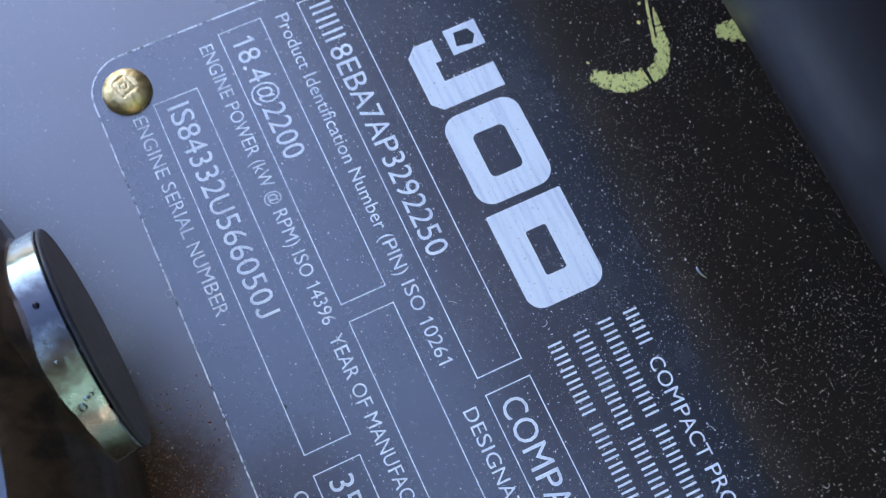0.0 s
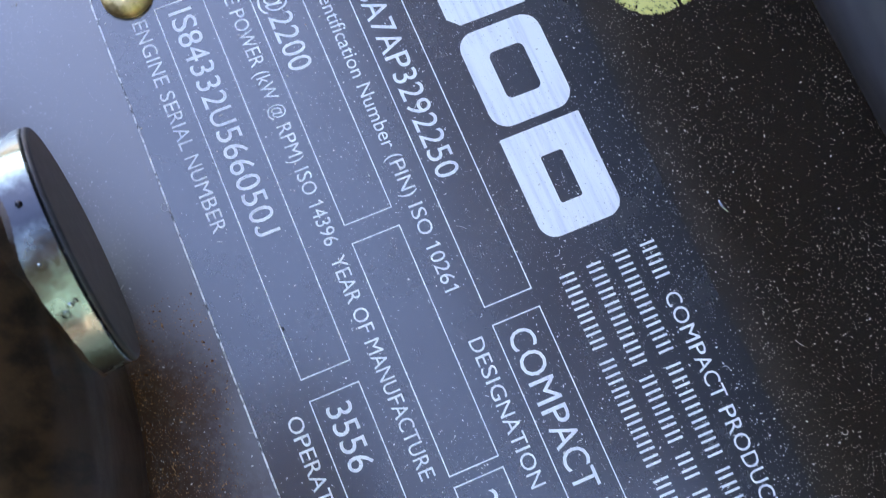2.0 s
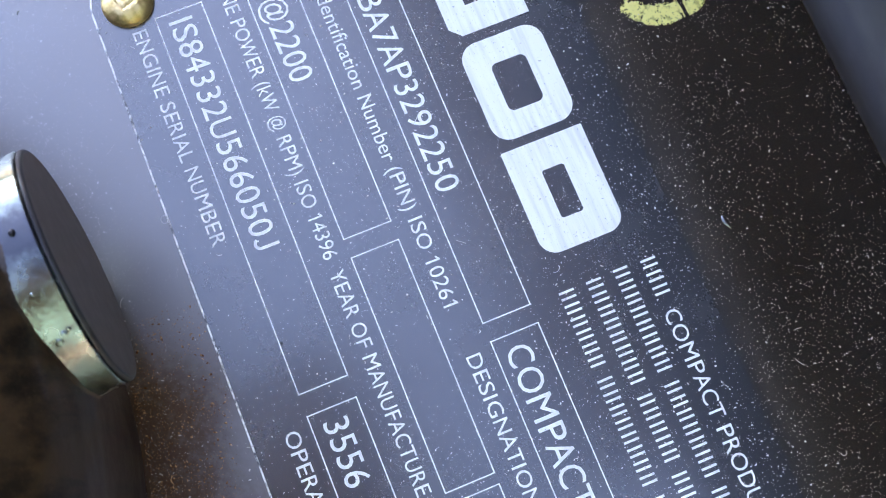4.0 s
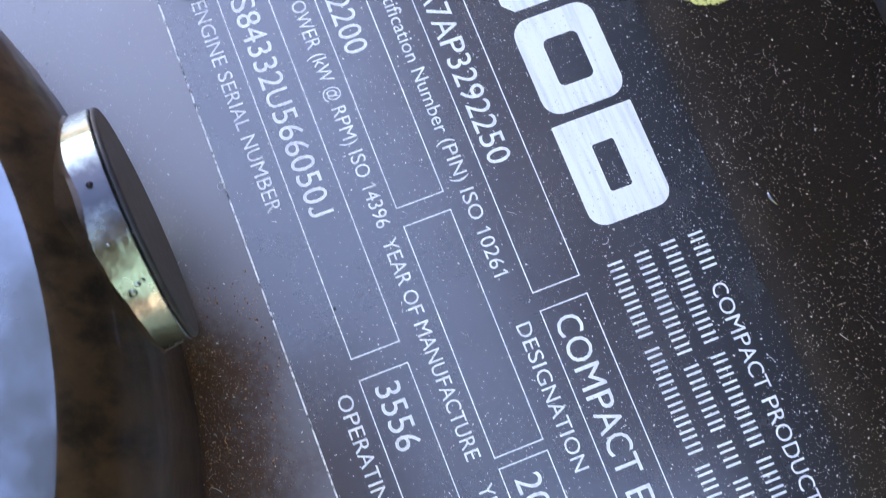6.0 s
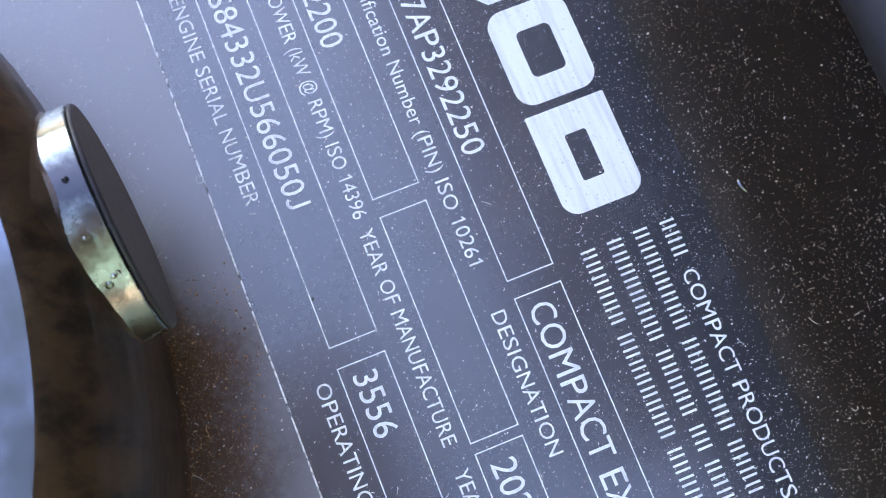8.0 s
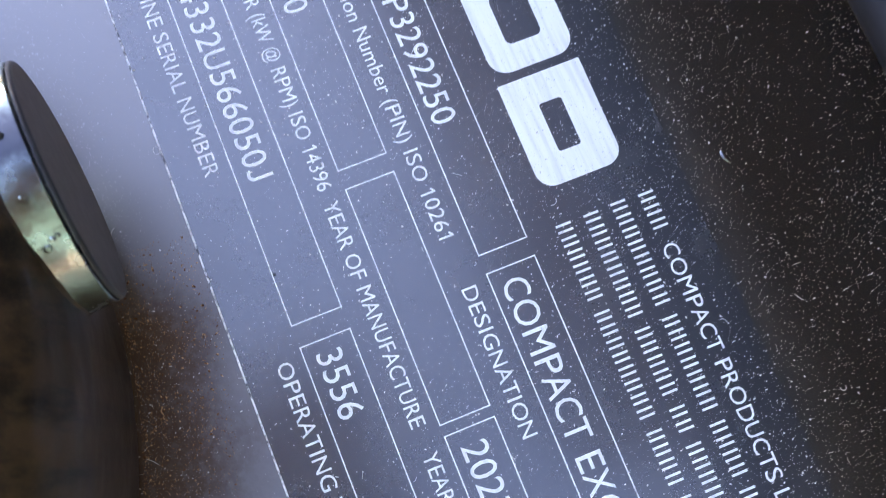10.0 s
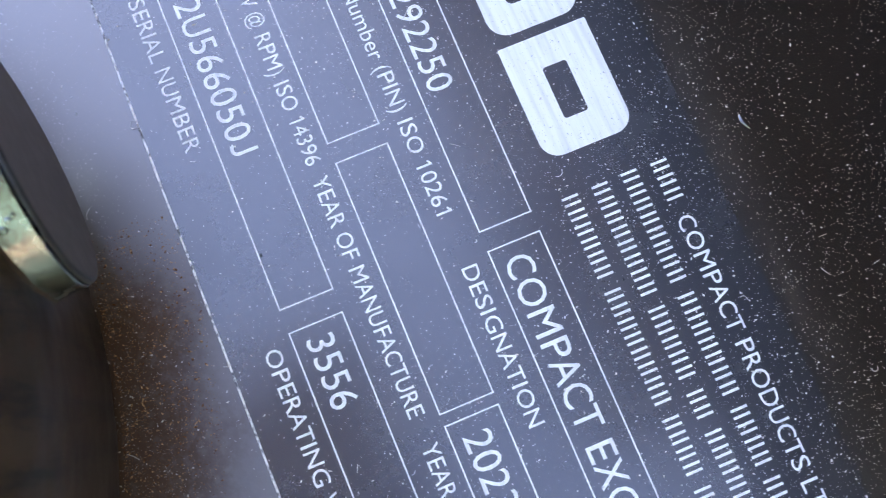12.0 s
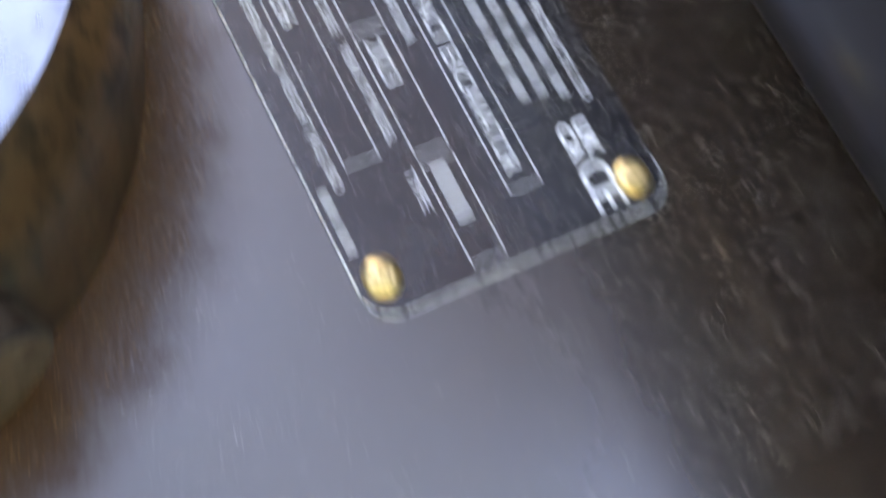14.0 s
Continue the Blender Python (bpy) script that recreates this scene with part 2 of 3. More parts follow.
def turned(profile, steps=64, centre=(0, 0), shift=None):
    """A body of revolution about z from (radius, height) pairs; shift moves the centre with height."""
    bm = bmesh.new()
    rows = []
    for r, z in profile:
        sx, sy = shift(z) if shift else (0, 0)
        if r < 1e-6:
            rows.append([bm.verts.new((centre[0] + sx, centre[1] + sy, z))])
        else:
            rows.append([bm.verts.new((centre[0] + sx + r * math.cos(2 * math.pi * i / steps), centre[1] + sy + r * math.sin(2 * math.pi * i / steps), z)) for i in range(steps)])
    for a, b in zip(rows, rows[1:]):
        for i in range(steps):
            j = (i + 1) % steps
            if len(a) == 1:
                bm.faces.new((a[0], b[j], b[i]))
            elif len(b) == 1:
                bm.faces.new((a[i], a[j], b[0]))
            else:
                bm.faces.new((a[i], a[j], b[j], b[i]))
    return bm


# ---- the machine: panel, frame, tube, added unseen wall and beam, ground ----
PANEL_TOP = -0.8
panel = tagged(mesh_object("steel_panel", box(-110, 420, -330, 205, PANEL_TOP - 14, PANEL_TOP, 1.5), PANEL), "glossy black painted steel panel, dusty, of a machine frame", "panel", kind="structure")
tagged(mesh_object("machine_frame", box(-110, 420, -330, 205, -900, PANEL_TOP - 14.5, 8), BODY), "black painted steel machine frame under the panel", "machine frame", kind="structure")
# added wall, never in view: keeps sun off the plate, darkens its reflections
bm = box(-1350, 150, 205.5, 240, -900, 1350, 6)
low = bpy.data.meshes.new("low")
box(150.5, 900, 205.5, 240, -900, 330, 6).to_mesh(low)
bm.from_mesh(low)
tagged(mesh_object("shade_wall", bm, BODY), "unseen dark wall added beside the panel to block sun and sky", "machine body", kind="structure")
# unseen beam and post, added to darken what plate and panel reflect overhead
overhead = tagged(new("shade_beam"), "unseen dark beam on a post, added overhead to darken reflections", "machine boom", kind="structure")
part("beam", box(-45, 900, -195, -5, 690, 900, 12), BODY, overhead)
part("post", box(800, 890, -160, -50, -900, 689.5, 8), BODY, overhead)
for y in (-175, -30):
    part("weld_seam", box(-40, 890, y - 4, y + 4, 686, 691, 2), BODY, overhead)
tagged(mesh_object("ground", box(-400000, 400000, -400000, 400000, -1000, -900), SOIL), "bare brown soil of the yard", "ground", kind="structure")

TUBE_R = 65.0
tube = base("steel_tube", 0, 124, TUBE_R + PANEL_TOP, "thick black painted steel tube lying along the panel", "tube")
for name, profile in (("shell", [(TUBE_R - 8, -108), (TUBE_R - 1, -108), (TUBE_R, -107), (TUBE_R, 411), (TUBE_R - 1, 412), (TUBE_R - 8, 412)]), ("end_cap", [(TUBE_R - 8, -107.5), (TUBE_R - 9, -105), (0, -105)]), ("end_cap", [(TUBE_R - 8, 411.5), (TUBE_R - 9, 409), (0, 409)])):
    bm = turned(profile, 128)
    bmesh.ops.rotate(bm, verts=bm.verts, matrix=Matrix.Rotation(radians(90), 3, "Y"))
    part(name, bm, TUBE, tube, smooth=True)

# a small blister in the panel's paint
bm = bmesh.new()
bmesh.ops.create_icosphere(bm, subdivisions=3, radius=1.0)
for v in bm.verts:
    v.co = Vector((57.0 + 1.1 * v.co.x * (1 + 0.3 * v.co.y), 61.0 + 0.45 * v.co.y + 0.25 * v.co.x, PANEL_TOP - 0.05 + 0.28 * v.co.z))
part("paint_blister", bm, PANEL, panel, "small blister in the paint", True)

# far belt of trees: uneven crown line
bm = bmesh.new()
rim, N, ROWS_UP = [], 300, 9
for i in range(N):
    a = 2 * math.pi * i / N
    c, d = math.cos(a), math.sin(a)
    top = 700 + 2400 * (1 + c) + 30000 * max(0.0, c) ** 1.4 + 1100 * (1.2 + c) * noise.noise((5 * c, 5 * d, 1.0)) + 1300 * noise.noise((26 * c, 26 * d, 4.0))
    line = []
    for k in range(ROWS_UP):
        r = 12500 + 1500 * noise.noise((14 * c, 14 * d, k * 0.7)) + 900 * noise.noise((60 * c, 60 * d, k * 1.9)) + 160 * k
        line.append(bm.verts.new((r * c, r * d, -950 + (top + 950) * k / (ROWS_UP - 1))))
    rim.append(line)
for i in range(N):
    for k in range(ROWS_UP - 1):
        bm.faces.new((rim[i][k], rim[(i + 1) % N][k], rim[(i + 1) % N][k + 1], rim[i][k + 1]))
bank = bmesh.new()
feet = []
for r, up in ((8200, 0.0), (9000, 0.55), (9800, 0.9), (10600, 1.0), (12200, 0.0)):
    feet.append([])
    for i in range(160):
        c, d = math.cos(2 * math.pi * i / 160), math.sin(2 * math.pi * i / 160)
        feet[-1].append(bank.verts.new((r * c, r * d, -905 + up * max(0.0, c + 0.15) * (2300 + 400 * noise.noise((8 * c, 8 * d, r * 0.001))))))
for a, b in zip(feet, feet[1:]):
    for i in range(160):
        bank.faces.new((a[i], a[(i + 1) % 160], b[(i + 1) % 160], b[i]))
tagged(mesh_object("earth_bank", bank, SOIL), "bare brown earth bank under the trees", "earth bank", kind="structure")
tagged(mesh_object("backdrop", bm, FOLIAGE), "far green belt of trees round the yard", "trees", kind="structure")

# ---- pivot boss with its side plug ----
BX, BY, BH = 43.1, -99.8, 40.8
boss = base("pivot_boss", BX, BY, PANEL_TOP, "round black steel pivot boss with a glossy top on the panel", "pivot boss")
BARREL = [(78, 0), (79.6, 0.4), (80, 1.4), (79.9, 6), (79.5, 24), (78.8, 29), (77.8, 32.5), (76.7, 34.9), (75.4, 36.9), (74.0, 38.6), (72.9, 39.8), (72.2, 40.5), (71.7, BH)]


def lean(z):
    return -4.8 * z / BH, 4.2 * z / BH


def depth_to_barrel(place, back):
    """How far from a place along a way one goes until the barrel's side is met."""
    for k in range(400):
        p = place + back * (0.05 * k)
        r = np.interp(p.z, [z for _, z in BARREL], [r for r, _ in BARREL])
        if 0 < p.z < BH and math.hypot(p.x - lean(p.z)[0], p.y - lean(p.z)[1]) < r:
            return 0.05 * k
    return 20.0


heights = [1.4 + (BH - 1.6) * k / 48 for k in range(49)]
side = [(float(np.interp(z, [h for _, h in BARREL], [r for r, _ in BARREL])), z) for z in heights]
bm = turned(BARREL[:2] + side + BARREL[-1:], 360, shift=lean)
for v in bm.verts:
    # cast skin: shallow lumps, more of them towards the rim
    if 1.0 < v.co.z < BH - 0.1:
        out = Vector((v.co.x, v.co.y, 0)).normalized()
        rough = 0.12 + 0.25 * max(0.0, v.co.z / BH - 0.45)
        v.co += out * rough * (noise.noise(v.co * 0.22) + 0.6 * noise.noise(v.co * 0.6) + 0.3 * noise.noise(v.co * 1.5))
part("barrel", bm, BOSS, boss, smooth=True)
part("top_face", turned([(71.7, BH), (71.2, BH + 0.01), (60, BH), (34, BH - 0.08), (0, BH - 0.15)], 180, shift=lean), BOSS_TOP, boss, "glossy dented black top reflecting the sky", True)


def side_plug(centre, turn, tip, spatter, metal, end, label):
    """A steel plug let into the barrel's side, its axis along local y, with weld round its foot and a dull end."""
    lie = Matrix.Translation(centre) @ Euler((radians(tip), 0, radians(turn))).to_matrix().to_4x4()
    upright = Matrix.Rotation(radians(-90), 3, "X")
    bm = turned([(14.1, -16), (14.1, -0.6), (13.95, -0.42), (13.2, -0.42)], 96)
    bmesh.ops.rotate(bm, verts=bm.verts, matrix=upright)
    plug = part("side_plug", bm, metal, boss, label, True)
    plug.matrix_local = Matrix.Translation(Vector(centre) * MM) @ Euler((radians(tip), 0, radians(turn))).to_matrix().to_4x4()
    back = -(lie.to_3x3() @ Vector((0, 1, 0)))
    bm, rows, N = bmesh.new(), [], 120
    for i in range(N):
        a = 2 * math.pi * i / N
        c, d = math.cos(a), math.sin(a)
        fat = 0.5 + 0.2 * noise.noise((3 * c, 3 * d, turn)) + 1.7 * max(0.0, d - 0.04 * c) ** 22
        near, far = (depth_to_barrel(lie @ Vector((r * c, 0, r * d)), back) for r in (14.1, 14.1 + fat))
        rows.append([bm.verts.new((r * c, -y, r * d)) for r, y in ((14.08, near - 0.75 * fat), (14.18, near - 0.4 * fat), (14.1 + 0.3 * fat, near - 0.12 * fat), (14.1 + 0.6 * fat, 0.4 * near + 0.6 * far - 0.03 * fat), (14.1 + fat, far + 0.15))])
    for i in range(N):
        p, q = rows[i], rows[(i + 1) % N]
        for k in range(4):
            bm.faces.new((p[k], q[k], q[k + 1], p[k + 1]))
    part("weld_bead", bm, BOSS, plug, "dark painted weld round the foot of the plug", True)
    for name, profile, material, text in (("rim", [(13.2, -0.42), (13.3, -0.3), (13.9, -0.28), (14.0, -0.15), (13.95, 0.1), (13.8, 0.27), (13.6, 0.33), (13.4, 0.3)], DARK, "black sealing rim"), ("end_face", [(13.5, 0.2), (13.45, 0.34), (13.3, 0.38), (0, 0.38)], end, "dull dark grey flat end")):
        bm = turned(profile, 96)
        bmesh.ops.rotate(bm, verts=bm.verts, matrix=upright)
        part(name, bm, material, plug, text, True)
    for y, a, r in spatter:
        bm = bmesh.new()
        bmesh.ops.create_icosphere(bm, subdivisions=2, radius=r)
        for v in bm.verts:
            v.co = Vector((14.0 * math.sin(radians(a)), y, 14.0 * math.cos(radians(a)))) + v.co * (1 + 0.25 * noise.noise(v.co * 3 + Vector((a, y, 0))))
        part("weld_spatter", bm, metal, plug, smooth=True)
    return plug


side_plug((36.9 - BX, -15.8 - BY, 21.6 - PANEL_TOP), 3.4, -2.2, ((-2.4, -6, 0.42), (-2.9, 43, 0.5), (-2.1, 40, 0.36), (-1.5, 39, 0.32), (-3.0, 20, 0.25)), STEEL, RUBBER, "shiny worn steel plug in the barrel's side")
side_plug((84.0 * math.cos(radians(22.5)), 84.0 * math.sin(radians(22.5)), 20.4), -67, 0, (), RUSTY, RUSTY, "worn brownish steel plug in the barrel's side")

# ---- identification plate ----
PX0, PX1, PY0, PY1 = -7.8, 128.2, -7.8, 54.6
plate = base("identification_plate", 0, 0, 0, "black lacquered metal identification plate with white print, riveted to the panel", "identification plate")
bm = slab(bmesh.new(), rounded(PX0, PX1, PY0, PY1, 6.0), PANEL_TOP, 0.0, 0.0)
part("plate_sheet", bm, PLATE, plate)
# the painted glint runs only along the edges that catch the sky
rim_path = [(PX0, PY1 - 12)] + [(x, y) for x, y in rounded(PX0, PX1, PY0, PY1, 6.0, 10)[20:]] + [(PX1, PY0 + 30)] + [(PX1 - 6 + 6 * math.cos(radians(9 * k)), PY1 - 6 + 6 * math.sin(radians(9 * k))) for k in range(11)] + [(PX1 - 9, PY1)]
bm, rail = bmesh.new(), []
for k, (x, y) in enumerate(rim_path):
    q, p = rim_path[min(k + 1, len(rim_path) - 1)], rim_path[max(k - 1, 0)]
    d = Vector((q[0] - p[0], q[1] - p[1])).normalized()
    rail.append([bm.verts.new((x + o * d.y, y - o * d.x, z)) for o, z in ((0.07, -0.30), (0.07, -0.03), (-0.03, 0.015), (-0.19, 0.015))])
for a, b in zip(rail, rail[1:]):
    for k in range(3):
        bm.faces.new((a[k], b[k], b[k + 1], a[k + 1]))
part("worn_glint_edge", bm, BARE_GLINT, plate, "thin edge worn to bright metal, its sky glint painted white")

INK = 0.035


def glyphs(text, offset=0.0, spacing=1.0):
    cu = bpy.data.curves.new("print", "FONT")
    cu.body, cu.size, cu.offset, cu.resolution_u, cu.space_character, cu.fill_mode = text, 1.0, offset, 3, spacing, "FRONT"
    ob = bpy.data.objects.new("print", cu)
    me = bpy.data.meshes.new_from_object(ob)
    bpy.data.objects.remove(ob)
    bpy.data.curves.remove(cu)
    return me


CAP = max(v.co.y for v in glyphs("H").vertices)
# how far each sign reaches along its line, in heights of a capital: a wide, round, even sans
REACH = dict(zip("ABCDEFGHIJKLMNOPRSTUVWXYZ", (0.90, 0.86, 0.93, 1.0, 0.79, 0.74, 1.06, 1.0, 0.38, 0.68, 0.88, 0.72, 1.17, 1.04, 1.13, 0.82, 0.85, 0.76, 0.82, 0.93, 0.90, 1.36, 0.90, 0.86, 0.90)))
REACH |= {"@": 1.24, ".": 0.38, "(": 0.42, ")": 0.42, " ": 0.40}
ONE = ((0.335, 0.0), (0.465, 0.0), (0.465, 1.0), (0.365, 1.0), (0.13, 0.81), (0.19, 0.71), (0.335, 0.82))


@functools.lru_cache(None)
def sign(c, offset):
    """One sign in heights of a capital: its points, its faces and its reach."""
    if c == " ":
        return [], [], REACH[c]
    if c == "1":
        return list(ONE), [(0, 1, 2, 3, 6), (3, 4, 5, 6)], 0.73
    if c == "J":
        # a stem that ends in an open round hook
        path = [(0.465, 1.0, 1.0, 0.0), (0.465, 0.28, 1.0, 0.0)] + [(0.26 + 0.205 * math.cos(a), 0.265 + 0.205 * math.sin(a), math.cos(a), math.sin(a)) for a in (radians(-14 * k) for k in range(1, 12))]
        pts = [(x + 0.065 * o * nx, y + 0.065 * o * ny) for x, y, nx, ny in path for o in (-1, 1)]
        return pts, [(2 * k, 2 * k + 1, 2 * k + 3, 2 * k + 2) for k in range(len(path) - 1)], 0.64
    me, pair = glyphs(c, offset), glyphs(c + "H", offset)
    own = (max(v.co.x for v in pair.vertices) - max(v.co.x for v in glyphs("H", offset).vertices)) / CAP
    pts = [(v.co.x / CAP, v.co.y / CAP) for v in me.vertices]
    reach = REACH.get(c, own * (0.94 if c.islower() else 1.0))
    if c == "@":
        low, high, left, right = min(p[1] for p in pts), max(p[1] for p in pts), min(p[0] for p in pts), max(p[0] for p in pts)
        pts = [(0.06 + 1.12 * (x - left) / (right - left), 1.3 * (y - low) / (high - low) - 0.22) for x, y in pts]
    else:
        pts = [(x * reach / own, y) for x, y in pts]
    return pts, [tuple(p.vertices) for p in me.polygons], reach


def lettering(text, x0, x1, y, height, label="", offset=0.0):
    """A printed line from x0 to x1 on its base line, with the given height of its capitals."""
    pen, points, faces = 0.0, [], []
    for c in text:
        pts, polys, reach = sign(c, offset)
        faces += [tuple(len(points) + k for k in p) for p in polys]
        points += [(pen + px, py) for px, py in pts]
        pen += reach
    lo, hi = min(p[0] for p in points), max(p[0] for p in points)
    me = bpy.data.meshes.new("lettering")
    me.from_pydata([((x0 + (px - lo) * (x1 - x0) / (hi - lo)) * MM, (y + py * height) * MM, INK * MM) for px, py in points], [], faces)
    me.materials.append(WHITE)
    ob = new("lettering", me)
    ob.parent = plate
    return tagged(ob, label or "white printed words " + text)


def bars(words, x0, x1, y, height, label="row of plain white printed bars", fill=0.17):
    """Writing that is left unreadable: a short bar for each sign, word by word."""
    slots = sum(words) + 0.6 * (len(words) - 1)
    w, x, bm = (x1 - x0) / slots, x0, bmesh.new()
    for n in words:
        for i in range(n):
            for x0 in (x, x + 0.46 * w):
                slab(bm, ((x0, y), (x0 + fill * w, y), (x0 + fill * w, y + height), (x0, y + height)), 0.012, INK)
            x += w
        x += 0.6 * w
    return part("lettering", bm, WHITE, plate, label)


def field(x0, x1, y0, y1, line=0.18):
    h = line / 2
    o = [(x0 - h, y0 - h), (x1 + h, y0 - h), (x1 + h, y1 + h), (x0 - h, y1 + h)]
    i = [(x0 + h, y0 + h), (x1 - h, y0 + h), (x1 - h, y1 - h), (x0 + h, y1 - h)]
    return part("field_frame", ring(bmesh.new(), o, i, 0.01, INK), WHITE, plate, "thin white printed frame")


ROW1, ROW2, ROW3, TALL = 0.0, 12.7, 25.4, 6.8
for x0, x1, y in ((1.7, 57.0, ROW1), (60.0, 100.1, ROW1), (-5.0, 40.2, ROW2), (42.9, 75.5, ROW2), (77.0, 102.5, ROW2), (105.0, 125.2, ROW2), (-5.0, 57.4, ROW3), (60.0, 115.4, ROW3)):
    field(x0, x1, y, y + TALL - 0.1)
lettering("ENGINE SERIAL NUMBER", 2.6, 34.8, -3.6, 2.0)
lettering("IS84332U566050J", 3.0, 37.5, 1.5, 3.3)
lettering("OPERATING WEIGHT (KG) ISO", 61.0, 103.5, -3.6, 2.0)
bars((4, 4), 103.0, 115.5, -6.6, 1.9)
lettering("3556", 61.6, 70.5, 1.45, 3.3)
lettering("ENGINE POWER (kW @ RPM) ISO 14396", -4.1, 42.0, 9.3, 2.0)
lettering("18.4@2200", -3.1, 17.5, 14.0, 3.3)
lettering("YEAR OF MANUFACTURE", 43.7, 74.7, 9.2, 2.0)
lettering("YEAR OF MODEL", 78.1, 98.6, 9.2, 2.0)
lettering("2023", 78.9, 88.2, 14.0, 3.4)
lettering("TYPE", 105.2, 112.6, 9.2, 2.0)
bars((5,), 105.9, 117.6, 14.0, 3.3)
lettering("Product Identification Number (PIN) ISO 10261", -4.3, 53.7, 21.45, 2.0)
bars((3,), -3.7, 3.6, 26.7, 3.3, "three plain white printed bars")
lettering("8EBA7AP3292250", 3.9, 39.2, 26.6, 3.3)
lettering("DESIGNATION", 60.7, 81.0, 21.6, 2.0)
lettering("COMPACT EXCAVATOR", 61.7, 112.2, 26.6, 3.4)
bars((3,), 57.6, 63.4, 47.8, 2.1, "three plain white printed bars")
lettering("COMPACT PRODUCTS LTD", 65.0, 104.0, 47.8, 2.1)
bars((8, 7, 4, 3), 57.4, 102.5, 43.9, 2.1)
bars((8, 5, 2, 6), 57.5, 100.8, 40.0, 2.1)
bars((6, 8, 4, 3), 57.5, 100.4, 36.1, 2.1)

# the maker's mark as plain white shapes
mark = [(15.6, 48.1), (19.7, 48.1), (19.7, 38.2), (18.2, 36.7), (10.2, 36.7), (8.7, 38.2), (8.7, 41.2), (12.4, 41.2), (12.4, 40.2), (15.6, 40.2)]
part("maker_mark", slab(bmesh.new(), mark, 0.01, INK), WHITE, plate, "plain white printed angled block")
part("maker_mark", ring(bmesh.new(), rounded(21.2, 35.9, 36.6, 48.5, 2.6), rounded(25.0, 32.2, 40.0, 45.1, 0.9), 0.01, INK), WHITE, plate, "plain white printed rounded frame")
part("maker_mark", ring(bmesh.new(), rounded(37.2, 52.5, 36.4, 48.2, (2.4, 0.2, 0.2, 2.4)), rounded(41.4, 48.4, 40.6, 43.8, 0.4), 0.01, INK), WHITE, plate, "plain white printed block with an opening")
emblem = part("emblem", slab(bmesh.new(), ((8.1, 43.2), (12.4, 43.2), (12.4, 48.4), (8.1, 48.4)), 0.01, INK), WHITE, plate, "small white printed square")
part("emblem_shape", slab(bmesh.new(), ((9.0, 44.6), (11.2, 44.2), (11.7, 46.6), (10.4, 47.5), (9.1, 46.8)), INK + 0.005, INK + 0.02), DARK, emblem, "dark plain shape")
lettering("UK", 107.7, 114.9, 43.2, 3.0, "white printed conformity letters UK", 0.035)
lettering("CA", 107.7, 114.9, 39.6, 3.0, "white printed conformity letters CA", 0.035)
lettering("CE", 116.2, 125.4, 39.3, 6.2, "white printed conformity letters CE", 0.01)


# ---- rivets ----
def rivet(x, y, turn):
    ob = base("rivet", x, y, 0.0, "brass dome-headed drive rivet holding the identification plate", "rivet", "rivets of the plate")
    rings = [(3.5, 0.0), (3.58, 0.12), (3.58, 0.35)] + [(3.55 * math.cos(radians(a)), 0.42 + 1.75 * math.sin(radians(a))) for a in range(12, 62, 6)] + [(1.9 - 0.12 * k, 1.95 + 0.012 * k) for k in range(16)] + [(0, 2.1)]
    head, c, d = turned(rings, 72), math.cos(radians(turn)), math.sin(radians(turn))
    for v in head.verts:
        u, w = v.co.x * c + v.co.y * d + 0.15, v.co.y * c - v.co.x * d
        m, r = max(abs(u) * 0.95, abs(w) * 1.1), math.hypot(u - 0.1, w)
        if v.co.z > 1.2:
            # struck crown: a crooked square groove round a small ring
            v.co.z -= 0.12 * math.exp(-((m - 1.25) / 0.16) ** 2) + 0.13 * math.exp(-((r - 0.5) / 0.13) ** 2)
            v.co.z += 0.10 * noise.noise((1.6 * v.co.x, 1.6 * v.co.y, turn)) + 0.05 * noise.noise((5 * v.co.x, 5 * v.co.y, turn))
        elif v.co.z > 0.4:
            v.co.z += 0.04 * noise.noise((0.9 * v.co.x, 0.9 * v.co.y, turn))
    part("head", head, BRASS, ob, smooth=True)
    part("shank", turned([(2.3, -0.7), (2.3, 0.02)], 32), BRASS, ob, smooth=True)
    return ob


for x, y, turn in ((-1.8, -2.7, 20), (121.0, -2.9, 65), (121.9, 48.6, 130)):
    rivet(x, y, turn)


